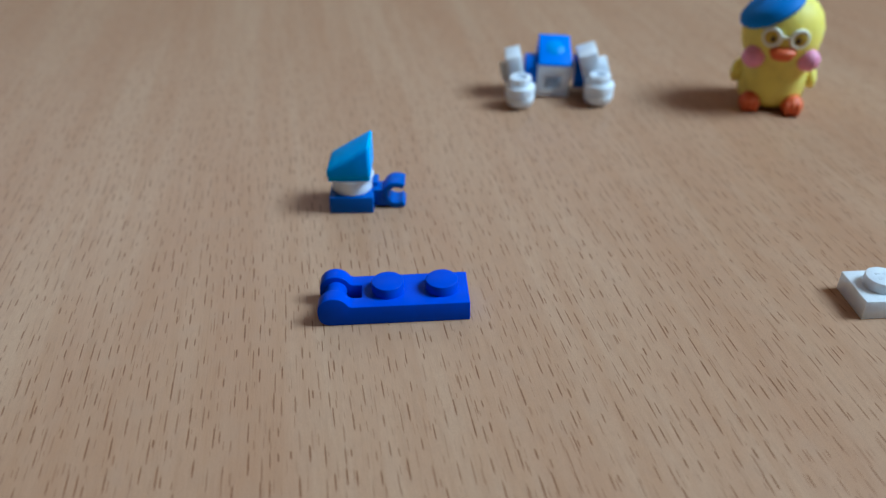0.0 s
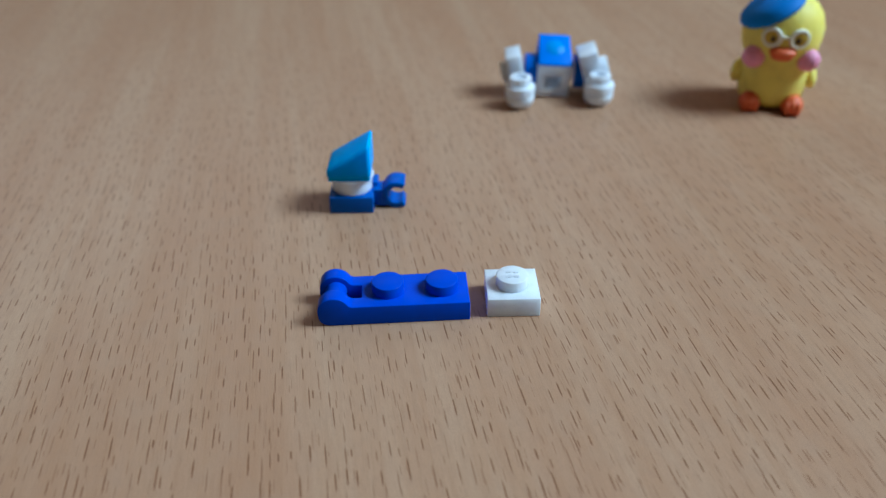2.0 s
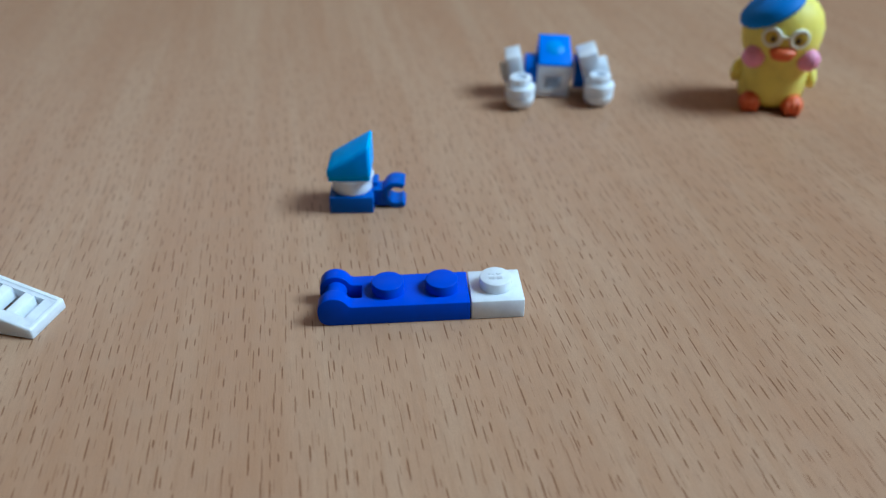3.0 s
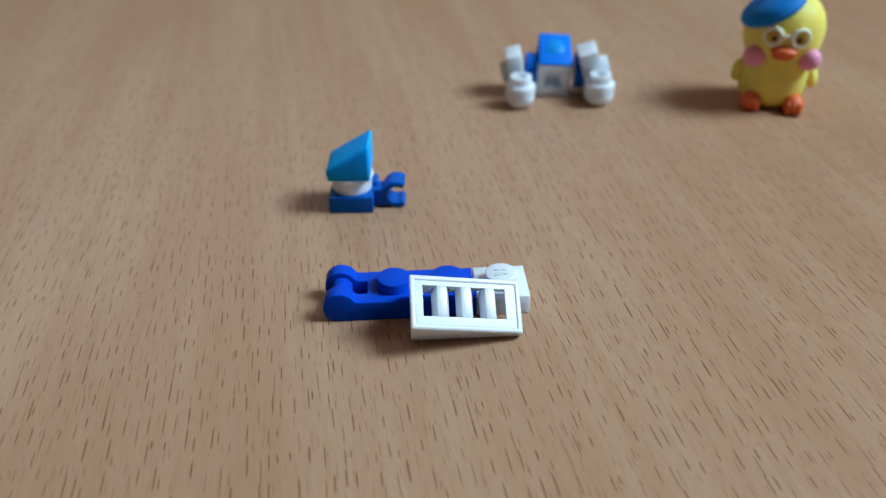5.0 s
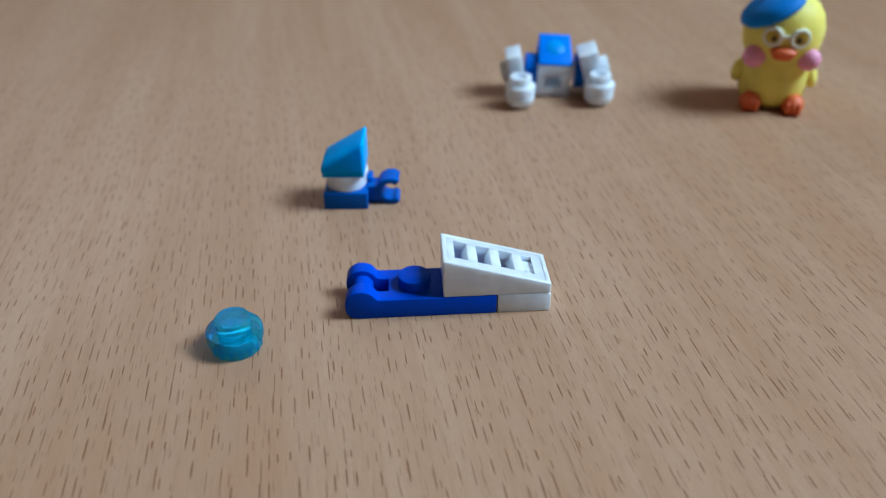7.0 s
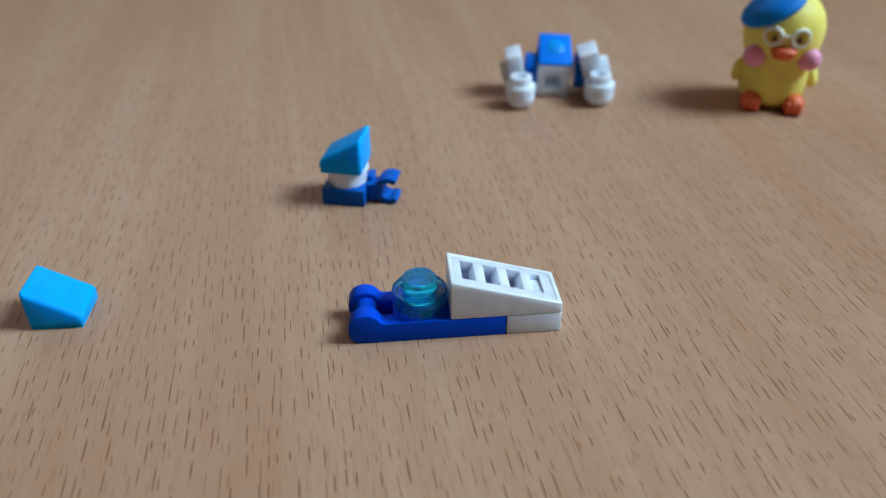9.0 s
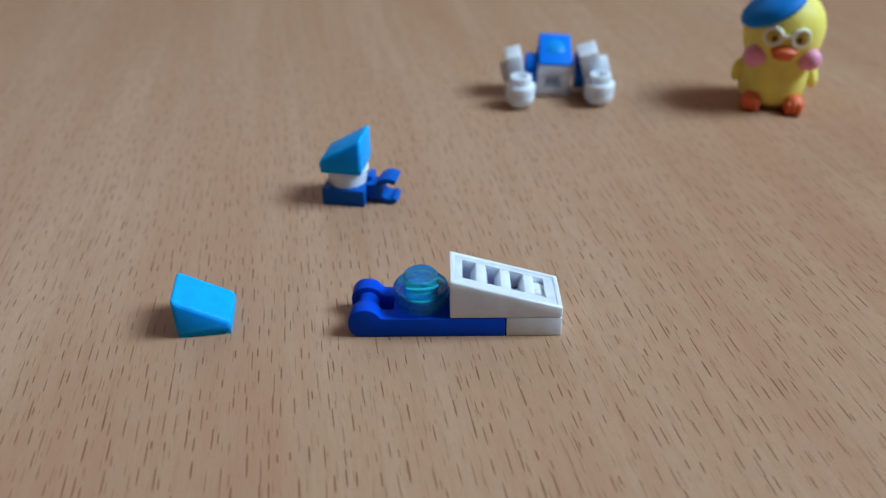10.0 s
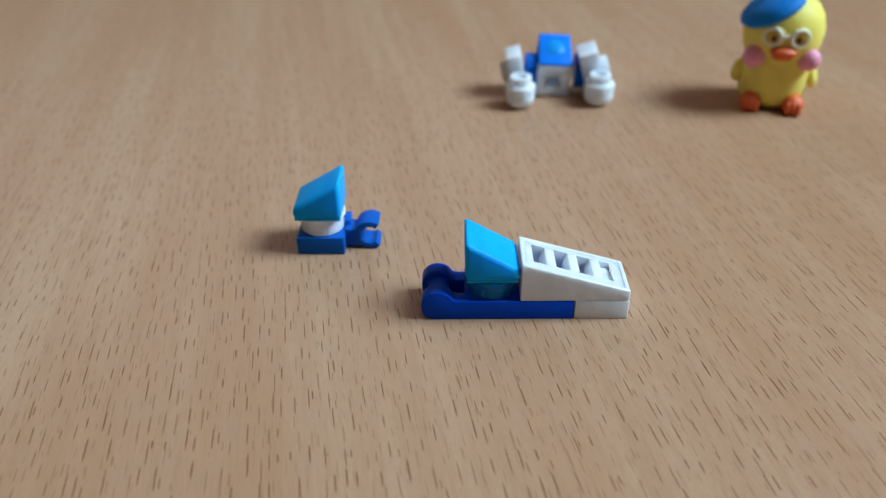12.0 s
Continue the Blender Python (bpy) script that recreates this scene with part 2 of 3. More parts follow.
# ---------------------------------------------------------------- the room
def build_room():
    x0, y0, y1, z0, z1 = -2.6, -2.2, FAR_Y, -0.75, 2.35
    w = 0.15

    def slab(name, boxes, material, kind="structure"):
        bm = bmesh.new()
        for b in boxes:
            box(bm, *b)
        return tagged(new(name, finish(bm, name, material, 1.0)), kind=kind)

    x1 = WIN_X
    tagged(slab("floor", [(x0 - w, x1 + w, y0 - w, y1 + w, z0 - 0.1, z0)], FLOOR), "plain brown floor of the room")
    tagged(slab("ceiling", [(x0 - w, x1 + w, y0 - w, y1 + w, z1, z1 + 0.1)], WALL), "plain ochre ceiling")
    tagged(slab("wall_north", [(x0 - w, x1 + w, y1, y1 + w, z0, FAR_Z0), (x0 - w, x1 + w, y1, y1 + w, FAR_Z1, z1),
                               (x0 - w, FAR_X0, y1, y1 + w, FAR_Z0, FAR_Z1), (FAR_X1, x1 + w, y1, y1 + w, FAR_Z0, FAR_Z1)], WALL), "plain ochre wall with a wide opening added for a lamp")
    tagged(slab("wall_south", [(x0 - w, x1 + w, y0 - w, y0, z0, z1)], GREY_WALL), "plain grey wall")
    tagged(slab("wall_west", [(x0 - w, x0, y0, y1, z0, z1)], WALL), "plain ochre wall")
    tagged(slab("wall_east", [(x1, x1 + w, y0, y1, z0, WIN_Z0), (x1, x1 + w, y0, y1, WIN_Z1, z1),
                              (x1, x1 + w, y0, WIN_Y0, WIN_Z0, WIN_Z1), (x1, x1 + w, WIN_Y1, y1, WIN_Z0, WIN_Z1)], WALL), "plain ochre wall with a window opening")
    f, a, b = 0.05, 0.08, 0.14
    tagged(slab("window_1", [(x1 + a, x1 + b, WIN_Y0, WIN_Y0 + f, WIN_Z0, WIN_Z1), (x1 + a, x1 + b, WIN_Y1 - f, WIN_Y1, WIN_Z0, WIN_Z1),
                             (x1 + a, x1 + b, WIN_Y0 + f, WIN_Y1 - f, WIN_Z0, WIN_Z0 + f), (x1 + a, x1 + b, WIN_Y0 + f, WIN_Y1 - f, WIN_Z1 - f, WIN_Z1)], FRAME),
           "plain white unseen window frame with a lamp in its opening")
    # frame of the far opening, unseen and added to hold the fill lamp
    tagged(slab("added_window", [(FAR_X0, FAR_X0 + f, y1 + a, y1 + b, FAR_Z0, FAR_Z1), (FAR_X1 - f, FAR_X1, y1 + a, y1 + b, FAR_Z0, FAR_Z1),
                             (FAR_X0 + f, FAR_X1 - f, y1 + a, y1 + b, FAR_Z0, FAR_Z0 + f), (FAR_X0 + f, FAR_X1 - f, y1 + a, y1 + b, FAR_Z1 - f, FAR_Z1)], FRAME),
           "plain white unseen window frame with a lamp in its opening")


def build_table():
    t = thing("table", "beech wood table with fine dark grain flecks", "table", pose(0, 0, -0.75))
    bm = bmesh.new()
    box(bm, -760, 640, -350, 750, 722, 750)
    soften(bm, 2.0, 3)
    top = part("tabletop", bm, WOOD, t)
    for x in (-700, 580):
        for y in (-290, 690):
            bm = bmesh.new()
            box(bm, x - 25, x + 25, y - 25, y + 25, 0, 722)
            soften(bm, 3.0, 2)
            part("leg", bm, WOOD, t)
    return top


# ---------------------------------------------------------------- toy bricks (millimetres, lying on z = 0)
PLATE, STUD_R, STUD_H = 3.2, 2.4, 1.7


def stud_mesh(bm, x, y, z):
    lathe(bm, [(0, z - 0.3), (STUD_R, z - 0.3), (STUD_R, z + STUD_H - 0.14), (STUD_R - 0.04, z + STUD_H - 0.05), (STUD_R - 0.14, z + STUD_H), (0, z + STUD_H)], 40, (x, y, 0))


def stud_mark(x, y, z):
    """The worn raised mark on a stud, as four small bars in two rows."""
    bm = bmesh.new()
    top = z + STUD_H
    for u, v, du, dv in ((-0.6, 0.55, 0.42, 0.16), (0.6, 0.5, 0.42, 0.16), (-0.6, -0.55, 0.4, 0.3), (0.6, -0.55, 0.4, 0.3)):
        box(bm, x + u - du, x + u + du, y + v - dv, y + v + dv, top - 0.05, top + 0.045)
    soften(bm, 0.04, 1)
    return bm


def handle_plate():
    t = thing("handle_plate", "blue plastic toy plate with two studs and a bar handle", "toy brick")
    cx, r = -11.9, 2.4
    arm = [(-7.9, 0.0), (cx, 0.0)]
    for i in range(1, 20):
        c, n = math.cos(radians(-90 - 12 * i)), math.sin(radians(-90 - 12 * i))
        e = 0.72 if n < -0.01 else 1.0
        arm.append((cx + math.copysign(r * abs(c) ** e, c), r + math.copysign(r * abs(n) ** e, n)))
    arm += [(-9.72, 3.44), (-9.45, 3.28), (-9.1, PLATE), (-7.9, PLATE)]
    slab = [(-7.9, 0.0), (-7.9, PLATE), (7.9, PLATE), (7.9, 0.0)]
    bm = bmesh.new()
    cells(bm, [(arm, -3.9, -1.55), (arm, 1.55, 3.9), (slab, -3.9, -1.55), (slab, -1.55, 1.55), (slab, 1.55, 3.9)])
    soften(bm, 0.13, 3, 50)
    part("plate", bm, BLUE, t)
    for x in (-4, 4):
        bm = bmesh.new()
        stud_mesh(bm, x, 0, PLATE)
        part("stud", bm, BLUE, t)
    bm = bmesh.new()
    lathe(bm, [(0, -1.9), (1.6, -1.9), (1.6, 1.9), (0, 1.9)], 32, (cx + 0.1, 0, 2.35), Matrix.Rotation(radians(90), 3, "X"))
    part("handle_bar", bm, BLUE, t)
    return t


def square_plate():
    t = thing("square_plate", "white plastic one-stud toy plate on the table", "toy brick")
    bm = bmesh.new()
    box(bm, -3.9, 3.9, -3.9, 3.9, 0, PLATE)
    soften(bm, 0.13)
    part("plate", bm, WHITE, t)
    bm = bmesh.new()
    stud_mesh(bm, 0, 0, PLATE)
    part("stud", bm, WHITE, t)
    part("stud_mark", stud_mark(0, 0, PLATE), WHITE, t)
    return t


SLOPE_TALL, SLOPE_LIP = 6.45, 1.75


def grille_slope():
    t = thing("grille_slope", "white plastic toy slope with a four-slot grille", "toy brick")
    a, b = 7.9, 3.9

    def top(x):
        return SLOPE_TALL - (x + a) * (SLOPE_TALL - SLOPE_LIP) / (2 * a)

    def loop(bm, dx, dy, low=None, drop=0.0):
        return [bm.verts.new((x, y, low if low is not None else top(x) - drop)) for x, y in ((-a + dx, -b + dy), (a - dx, -b + dy), (a - dx, b - dy), (-a + dx, b - dy))]

    bm = bmesh.new()
    loops = [loop(bm, 0, 0), loop(bm, 0, 0, 0.0), loop(bm, 0.9, 0.9, 0.0), loop(bm, 0.75, 0.75, drop=1.35), loop(bm, 0.75, 0.75)]
    for i in range(5):
        p, q = loops[i], loops[(i + 1) % 5]
        for j in range(4):
            bm.faces.new((p[j], p[(j + 1) % 4], q[(j + 1) % 4], q[j]))
    soften(bm, 0.28, 4, 15)
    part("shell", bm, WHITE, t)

    def bar(x0, x1, y0, y1, drop, deep, spread=0.0):
        bm = bmesh.new()
        prism(bm, [(x0, top(x0) - drop), (x1, top(x1) - drop), (x1 + spread * 0.4, top(x1) - deep), (x0 - spread, top(x0) - deep)], y0, y1)
        soften(bm, 0.1, 2)
        return bm

    bm = bmesh.new()
    cuts = [(-7.16, -6.1), (5.7, 7.16)]
    for y0, y1 in ((-3.16, -1.95), (2.5, 3.16)):
        prism(bm, [(-7.16, top(-7.16) - 0.2), (7.16, top(7.16) - 0.2), (7.16, top(7.16) - 1.5), (-7.16, top(-7.16) - 1.6)], y0, y1)
    for x0, x1 in cuts:
        prism(bm, [(x0, top(x0) - 0.2), (x1, top(x1) - 0.2), (x1, max(0.2, top(x1) - 1.6)), (x0, max(0.2, top(x0) - 1.6))], -1.95, 2.5)
    bmesh.ops.recalc_face_normals(bm, faces=bm.faces)
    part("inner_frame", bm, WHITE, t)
    for i in range(3):
        x = -3.45 + 3.44 * i
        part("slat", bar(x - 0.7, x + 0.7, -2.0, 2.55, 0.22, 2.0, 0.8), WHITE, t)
    return t


def round_plate_mesh(bm, low=3.55, rim=1.7):
    outline = [(2.35, 0), (low - 0.15, 0), (low, 0.15), (low, rim - 0.05), (3.8, rim), (3.95, rim + 0.15), (3.95, 3.0), (3.78, 3.2), (2.5, 3.2), (2.45, 3.3), (2.45, 4.9), (2.28, 5.08), (0.02, 5.08), (0.02, 1.75)]
    outline.append((2.25, 1.7))
    lathe(bm, outline, 48)


def clear_round_plate():
    t = thing("round_plate", "transparent light-blue round one-stud toy plate", "toy brick")
    bm = bmesh.new()
    round_plate_mesh(bm)
    part("plate", bm, CLEAR, t)
    bm = bmesh.new()
    box(bm, 3.3, 3.63, -0.16, 0.16, 0.1, 1.6)
    soften(bm, 0.05, 1)
    first = part("rib", bm, CLEAR, t)
    for i in range(1, 16):
        rib = new("rib", first.data)
        rib.parent, rib.matrix_basis = t, pose(0, 0, 0, 0, 0, 22.5 * i)
    part("stud_mark", stud_mark(0, 0, PLATE + 0.18), CLEAR, t)
    return t


def wedge_mesh(bm):
    """A one-stud slope, tall to the left, on a slightly narrower foot."""
    s, tall, lip, foot = 3.9, 6.75, 2.2, 0.4
    prism(bm, [(-s, foot), (s, foot), (s, lip), (-s, tall)], -s, s)
    soften(bm, 0.7, 4, 20)
    prism(bm, [(-s + 0.25, 0.0), (s - 0.25, 0.0), (s - 0.25, foot + 0.2), (-s + 0.25, foot + 0.2)], -s + 0.25, s - 0.25)


def wedge():
    t = thing("wedge_brick", "bright azure plastic one-stud toy slope", "toy brick")
    bm = bmesh.new()
    wedge_mesh(bm)
    part("slope", bm, AZURE, t)
    return t


def clip_tower():
    t = thing("clip_tower", "stacked blue clip plate, white round plate and azure slope", "toy build")
    bm = bmesh.new()
    box(bm, -3.9, 3.9, -3.9, 3.9, 0, PLATE)
    soften(bm, 0.16)
    base = part("clip_plate", bm, CLIP_BLUE, t, "blue square plate with a side clip")
    bm = bmesh.new()
    stud_mesh(bm, 0, 0, PLATE)
    part("stud", bm, CLIP_BLUE, base)
    bm = bmesh.new()
    box(bm, 3.6, 4.6, -0.2, 2.9, 0.3, 4.3)
    box(bm, 3.85, 6.5, -1.8, 1.7, 0.35, 3.5)
    soften(bm, 0.15, 2)
    part("clip_neck", bm, CLIP_BLUE, base)
    cx, cz, r0, r1 = 8.0, 2.62, 1.55, 2.6
    outer = [(cx + r1 * math.cos(a), cz + r1 * math.sin(a)) for a in [radians(52 + 256 * i / 26) for i in range(27)]]
    inner = [(cx + r0 * math.cos(a), cz + r0 * math.sin(a)) for a in [radians(308 - 256 * i / 26) for i in range(27)]]
    bm = bmesh.new()
    prism(bm, outer + inner, -2.2, 1.9)
    soften(bm, 0.14, 2, 40)
    part("clip", bm, CLIP_BLUE, base, "open C-shaped clip")
    bm = bmesh.new()
    round_plate_mesh(bm, 3.55, 2.35)
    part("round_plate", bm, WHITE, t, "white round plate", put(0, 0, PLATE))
    bm = bmesh.new()
    wedge_mesh(bm)
    part("slope", bm, AZURE, t, "azure slope", put(-0.1, -0.1, 2 * PLATE, 0, 0, 180))
    return t


def toy_car():
    t = thing("toy_car", "small white and blue brick-built toy on round feet", "toy build", put(26.6, 174.8, 0, 0, 0, -3))
    # the middle block leans forwards
    lean = put(-1.3, 3.8, 0.5, 6, 4, 3)
    bm = bmesh.new()
    s = 3.9
    hole = 1.95
    # body with a square socket in its front
    xs, zs = (-s, -hole, hole, s), (0, 2.0, 5.3, 7.6)
    solid = []
    for i, k in itertools.product(range(3), range(3)):
        patch = [(xs[i], zs[k]), (xs[i], zs[k + 1]), (xs[i + 1], zs[k + 1]), (xs[i + 1], zs[k])]
        solid.append((patch, -s + 3.2, s))
        if (i, k) != (1, 1):
            solid.append((patch, -s, -s + 3.2))
    cells(bm, solid)
    soften(bm, 0.14, 2)
    part("socket_brick", bm, WHITE, t, "white block with a square socket", lean)
    # clear blue slope falling to the front, a little narrower at its top
    bm = bmesh.new()
    low, high = 8.1, 11.9
    foot = [bm.verts.new((x, y, 7.62)) for x, y in ((-s, -s), (s, -s), (s, s), (-s, s))]
    top = [bm.verts.new(v) for v in ((-s, -s, low), (s, -s, low), (s - 0.35, s, high), (-s + 0.35, s, high))]
    bm.faces.new(foot[::-1]), bm.faces.new(top)
    for a in range(4):
        bm.faces.new((foot[a], foot[(a + 1) % 4], top[(a + 1) % 4], top[a]))
    soften(bm, 0.25)
    cap = part("top_slope", bm, CAR_BLUE, t, "clear blue slope", lean)
    tilt = math.atan2(high - low, 2 * s)
    bm = bmesh.new()
    lathe(bm, [(0, -0.4), (2.1, -0.4), (2.1, 0.04), (2.05, 0.08), (0, 0.08)], 32, (0, 0.4, (low + high) / 2 + 0.19), Matrix.Rotation(tilt, 3, "X"))
    part("stud", bm, CAR_STUD, cap)
    for side in (-1, 1):
        bm = bmesh.new()
        lathe(bm, [(0, 0), (3.7, 0), (3.9, 0.2), (3.9, 3.1), (3.7, 3.3), (0, 3.3)], 36, (side * 4.0, 3.2, 5.2), Matrix.Rotation(radians(90 * side), 3, "Y"))
        part("side_disc", bm, CLIP_BLUE, t, "blue round disc")
        x = -8.4 if side < 0 else 9.1
        wide = 1.75 if side < 0 else 2.2
        bm = bmesh.new()
        box(bm, x - wide, x + wide, -1.2, 6.6, 1.6, 10.0 + 1.0 * (side > 0))
        soften(bm, 0.25)
        wing = part("side_plate", bm, WHITE, t, "white upright plate", put(x, 0, 2.0, 0, -14 if side < 0 else -17, 0) @ put(-x, 0, -2.0))
        bm = bmesh.new()
        lathe(bm, [(0, 0), (2.4, 0), (2.4, 1.5), (2.2, 1.7), (0, 1.7)], 28, (x + side * wide, 2.6, 5.8), Matrix.Rotation(radians(90 * side), 3, "Y"))
        part("stud", bm, WHITE, wing)
        bm = bmesh.new()
        lathe(bm, [(0, 0), (1.4, 0), (2.6, 0.5), (3.2, 1.5), (3.3, 2.6), (3.3, 2.7), (3.0, 2.95), (3.0, 3.1), (3.4, 3.3), (3.4, 5.0), (3.2, 5.2), (2.5, 5.25), (2.45, 7.0), (2.3, 7.1), (1.6, 7.1), (1.55, 6.0), (0, 6.0)], 36,
              (-8.6 if side < 0 else 9.2, -5.4 + 1.7 * (side > 0), 0))
        part("round_foot", bm, WHITE, t, "white round stacked foot")
    return t


CAR_BLUE = plastic("bright_blue_plastic", (0.0, 0.21, 0.88), 0.3, gloss=0.08)
CAR_STUD = plastic("light_blue_plastic", (0.0, 0.30, 0.84), 0.3, gloss=0.1)


def toy_duck():
    t = thing("toy_duck", "yellow vinyl toy duck with blue beret, white glasses and pink cheeks", "toy duck", put(74.5, 171.3, 0, 0, 0, -17.5))

    def piece(name, bm, material, parent=t, label=""):
        bmesh.ops.scale(bm, vec=(0.9, 0.9, 0.9), verts=bm.verts)
        return part(name, bm, material, parent, label)

    # body and head as one turned pear
    outline = [(0, 0.3), (4.5, 0.3), (6.4, 0.9), (7.7, 2.6), (8.2, 5.5), (8.2, 8.5), (8.0, 10.5), (7.9, 11.8), (8.1, 13.2), (8.9, 15.0), (9.3, 17.4), (9.2, 20.0), (8.4, 22.8), (6.9, 25.0), (4.6, 26.6), (2.2, 27.4), (0, 27.6)]
    bm = bmesh.new()
    lathe(bm, outline, 48)
    piece("body", bm, YELLOW, t, "rounded pale yellow body and head")
    for x in (-4.5, 5.3):
        bm = bmesh.new()
        ball(bm, (x, -6.3, 2.0), (2.6, 3.0, 2.6))
        foot = piece("foot", bm, ORANGE, t, "orange webbed foot")
        for k in (-1, 0, 1):
            bm = bmesh.new()
            ball(bm, (x + 1.25 * k, -8.5, 2.0 - 0.25 * abs(k)), (0.8, 1.0, 1.75), None, 14, 10)
            piece("toe", bm, ORANGE, foot)
    for side in (-1, 1):
        bm = bmesh.new()
        ball(bm, (side * 8.3, -0.8, 7.9), (1.7, 2.4, 3.2), Matrix.Rotation(radians(-14 * side), 3, "Y"))
        piece("wing", bm, YELLOW)
        bm = bmesh.new()
        ball(bm, (6.5 if side > 0 else -5.8, -5.9 if side > 0 else -6.6, 13.4), (2.7, 2.5, 2.7))
        piece("cheek", bm, PINK, t, "round pink cheek")
    # glasses, each ring round an amber eye
    frame_bm = bmesh.new()
    box(frame_bm, -1.1, 1.6, -9.95, -9.3, 19.1, 19.8)
    for side in (-1, 1):
        c = Vector((0.25 + side * 3.0, -8.9, 19.1))
        turn = Matrix.Rotation(radians(20 * side), 3, "Z") @ Matrix.Rotation(radians(90), 3, "X")
        ring = [(1.95 + 0.5 * math.cos(a), 0.5 * math.sin(a)) for a in [2 * math.pi * i / 12 for i in range(12)]]
        lathe(frame_bm, ring, 32, c, turn)
        bm = bmesh.new()
        ball(bm, c + Vector((0, 0.15, 0)), (1.7, 0.6, 1.7))
        eye = piece("eye", bm, AMBER)
        bm = bmesh.new()
        ball(bm, c + Vector((-0.2 * side, -0.35, -0.3)), (0.6, 0.3, 0.65), None, 16, 10)
        piece("pupil", bm, BLACK, eye)
    piece("glasses", frame_bm, CREAM, t, "white round glasses")
    bm = bmesh.new()
    ball(bm, (0.2, -9.4, 15.8), (3.0, 2.0, 1.25))
    bill = piece("bill", bm, ORANGE, t, "flat orange bill")
    bm = bmesh.new()
    ball(bm, (0.2, -9.0, 14.7), (2.5, 1.7, 0.95))
    piece("lower_bill", bm, ORANGE, bill)
    # beret, tipped to one side
    tip = Matrix.Rotation(radians(-29), 3, "Y") @ Matrix.Rotation(radians(6), 3, "X")
    cap = [(0, -1.0), (5.4, -1.0), (7.2, -0.6), (7.8, 0.3), (7.4, 1.4), (5.8, 2.5), (3.0, 3.2), (0.9, 3.4), (0.7, 4.4), (0.4, 4.7), (0, 4.7)]
    bm = bmesh.new()
    lathe(bm, cap, 40, (-3.2, -1.6, 23.5), tip)
    piece("beret", bm, BERET, t, "blue beret")
    return t


build_room()
build_table()
clip_build = clip_tower()
toy_car()
toy_duck()
handle = handle_plate()
square = square_plate()
grille = grille_slope()
droplet = clear_round_plate()
wedge_piece = wedge()

# ---------------------------------------------------------------- what moves: poses held step by step
# the growing build, by the centre of its blue plate: start of the hold, x, y, turn
BUILD = [(0.0, -4.22, 96.05, 3.2), (4.9, -3.4, 97.1, 3.1), (5.1, -0.31, 97.62, 3.1), (8.3, 0.58, 92.43, 4.8), (9.3, 0.78, 92.77, -0.3),
         (10.8, 1.44, 92.51, -0.9), (11.0, 1.84, 92.68, 1.3), (11.2, 0.87, 96.33, 5.5), (11.8, 11.05, 96.5, -0.6)]
TOWER = [(0.0, -16.19, 127.25, -0.4), (5.1, -17.27, 128.65, -0.7), (8.1, -17.23, 129.86, -9.8), (11.2, -11.55, 126.35, -1.5), (11.7, -15.47, 121.93, -2.9), (12.0, -19.97, 114.13, -1.3)]


def at_build(t, local):
    x, y, turn = [row[1:] for row in BUILD if row[0] <= t + 1e-6][-1]
    return put(x, y, 0, 0, 0, turn) @ local


def carried_by_build(start, local):
    """Holds of a piece that has been pressed onto the build."""
    return [(start, at_build(start, local))] + [(row[0], at_build(row[0], local)) for row in BUILD if row[0] > start + 1e-6]


def hold(ob, holds):
    """Each pose stands still until the next one takes its place within a single frame."""
    rows, step = [], 1 / FPS
    for i, (t, m) in enumerate(holds):
        rows.append((max(0.0, t - step), m))
        last = 12.0 if i + 1 == len(holds) else holds[i + 1][0] - 2 * step
        if last > max(0.0, t - step) + 0.5 * step:
            rows.append((last, m))
    walk(ob, rows)


def between(a, b, n, t0, t1):
    """n even holds between two table poses (x, y, turn), from t0 to t1."""
    return [(t0 + (t1 - t0) * i / n, put(*[p + (q - p) * (i + 1) / (n + 1) for p, q in zip(a[:2], b[:2])], 0, 0, 0, a[2] + (b[2] - a[2]) * (i + 1) / (n + 1))) for i in range(n)]


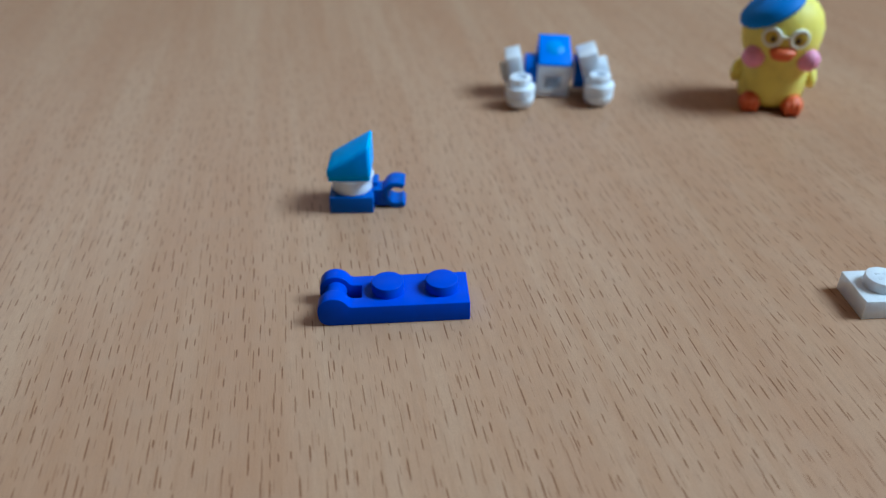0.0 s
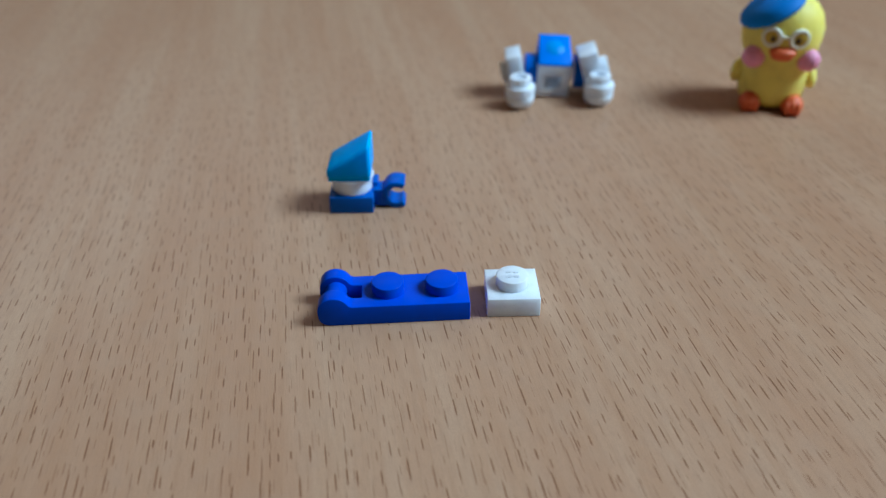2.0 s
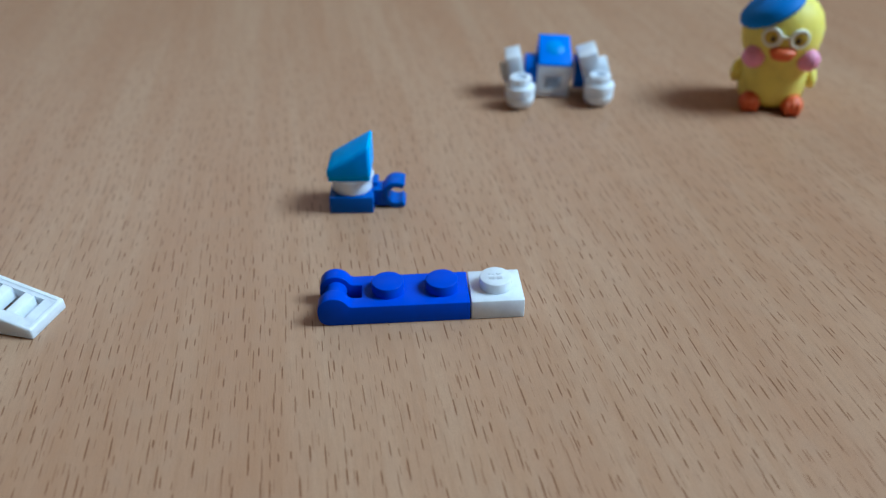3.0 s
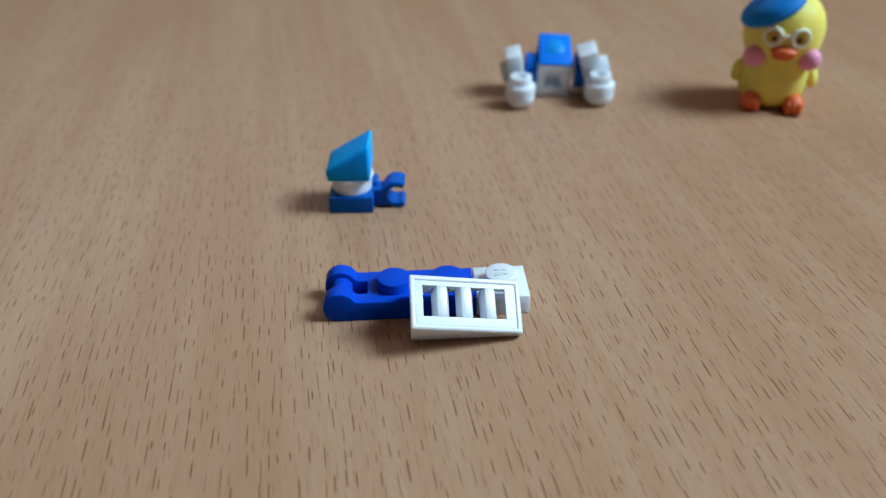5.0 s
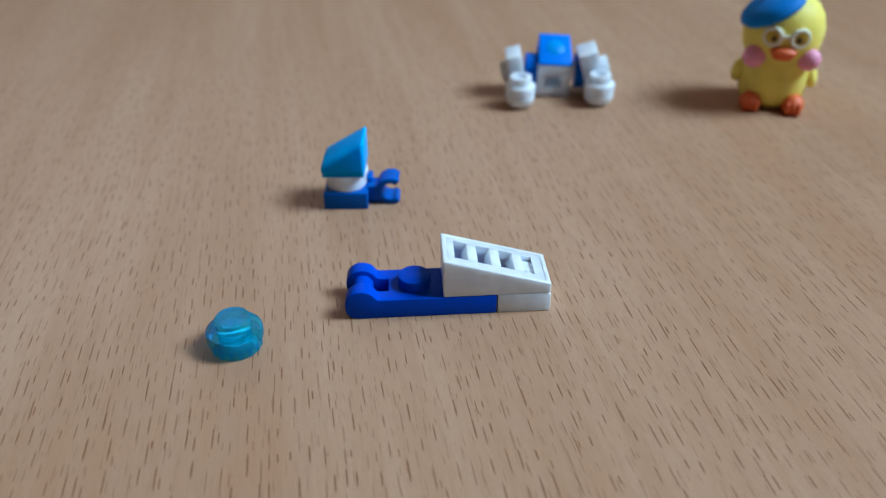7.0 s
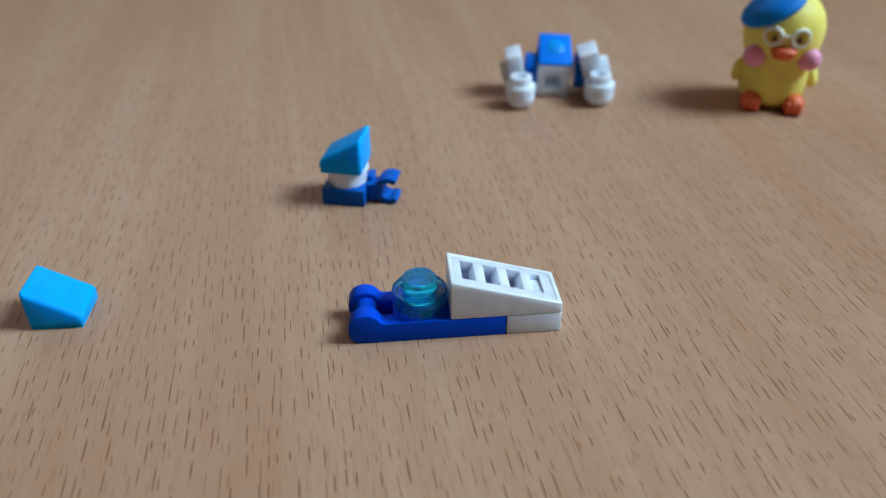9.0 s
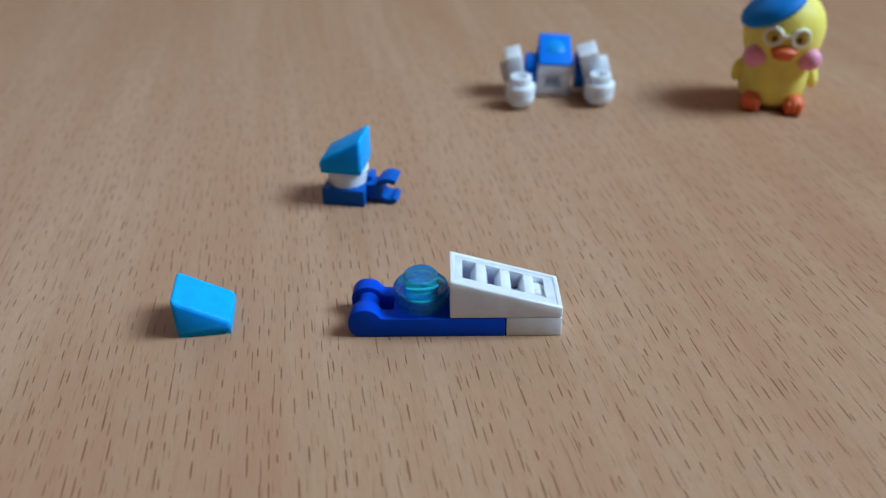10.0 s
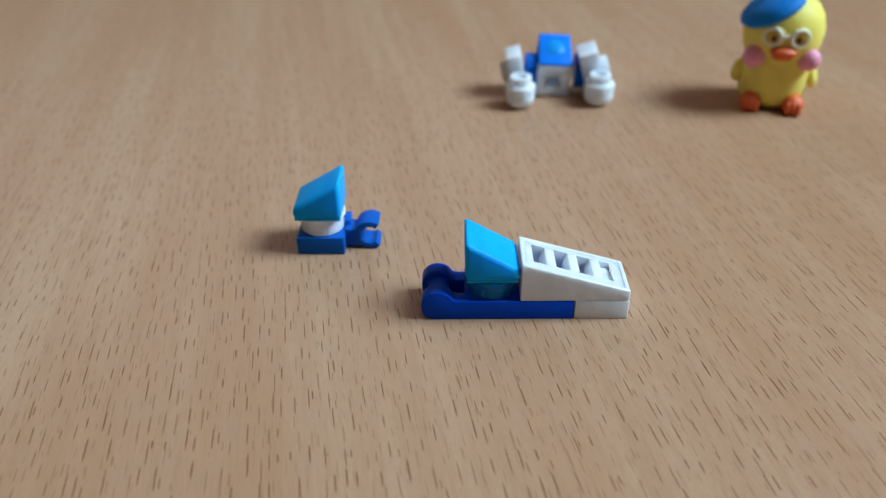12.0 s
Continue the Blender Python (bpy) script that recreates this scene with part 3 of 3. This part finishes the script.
def motions():
    hold(handle, [(row[0], put(row[1], row[2], 0, 0, 0, row[3])) for row in BUILD])
    hold(clip_build, [(row[0], put(row[1], row[2], 0, 0, 0, row[3])) for row in TOWER])
    on_plate = put(12, 0)
    hold(square, [(0.0, put(64.66, 95.58, 0, 0, 0, 2.9)), (0.1, put(56.72, 100.83, 0, 0, 0, 1.2)), (0.3, put(50.6, 103.0, 0, 0, 0, 3.0)), (0.5, put(41.5, 105.53, 0, 0, 0, 5.3)),
                  (0.8, put(35.2, 103.2, 0, 0, 0, 3.0)), (1.0, put(26.6, 100.67, 0, 0, 0, 0.8)), (1.2, put(20.3, 99.69, 0, 0, 0, 0.4)), (1.8, put(15.3, 98.2, 0, 0, 0, 0.6)),
                  (2.0, put(10.26, 97.05, 0, 0, 0, 0.8))] + carried_by_build(2.3, on_plate))
    far_left, near, stop = (-55.48, 90.2, -17.8), (-22.0, 84.6, 0.0), (5.79, 88.1, 9.9)
    hold(grille, [(0.0, put(-92.0, 99.0, 0, 0, 0, -10)), (2.8, put(-76.5, 97.0, 0, 0, 0, -12)), (3.0, put(-65.69, 94.69, 0, 0, 0, -13.6)), (3.2, put(-55.48, 90.2, 0, 0, 0, -17.8))]
         + between(far_left, near, 3, 3.4, 4.0) + [(4.0, put(-22.0, 84.6))] + between(near, stop, 2, 4.25, 4.7) + [(4.7, put(5.79, 88.1, 0, 0, 0, 9.9)), (4.9, put(3.05, 91.45, 2.34, 35.6, 0.5, 3.3))]
         + carried_by_build(5.1, put(8, 0, PLATE)))
    hold(droplet, [(0.0, put(-82.0, 76.35)), (5.8, put(-57.88, 77.53)), (6.0, put(-52.65, 80.90)), (6.2, put(-47.56, 82.85)), (6.4, put(-41.86, 83.79)), (6.6, put(-35.3, 87.14)),
                   (6.9, put(-29.28, 87.52)), (7.1, put(-24.28, 86.32)), (7.3, put(-19.5, 87.35)), (7.5, put(-15.0, 88.85))]
         + carried_by_build(7.7, put(-4, 0, PLATE)))
    hold(wedge_piece, [(0.0, put(-95.0, 96.0, 0, 0, 0, 2.0)), (8.8, put(-63.6, 92.6, 0, 0, 0, -2.0)), (8.9, put(-56.46, 95.37, 0, 0, 0, 3.2)), (9.1, put(-51.7, 92.9, 0, 0, 0, 6.5)), (9.3, put(-47.96, 93.39, 0, 0, 0, 7.8)),
                       (9.6, put(-41.3, 93.36, 0, 0, 0, 7.4)), (9.9, put(-34.67, 93.33, 0, 0, 0, 7.1)), (10.1, put(-26.6, 92.8, 0, 0, 0, 2.0)), (10.4, put(-23.04, 92.41, 0, 0, 0, -1.1)),
                       (10.6, put(-18.9, 93.2, 0, 0, 0, -1.5)), (10.8, put(-16.5, 93.0, 2.0, 1.3, -29.9, -3.2)), (11.0, put(-5.5, 93.8, 7.3, -30.9, -58.0, 10.3))]
         + carried_by_build(11.2, put(-4, 0, 2 * PLATE)))


motions()
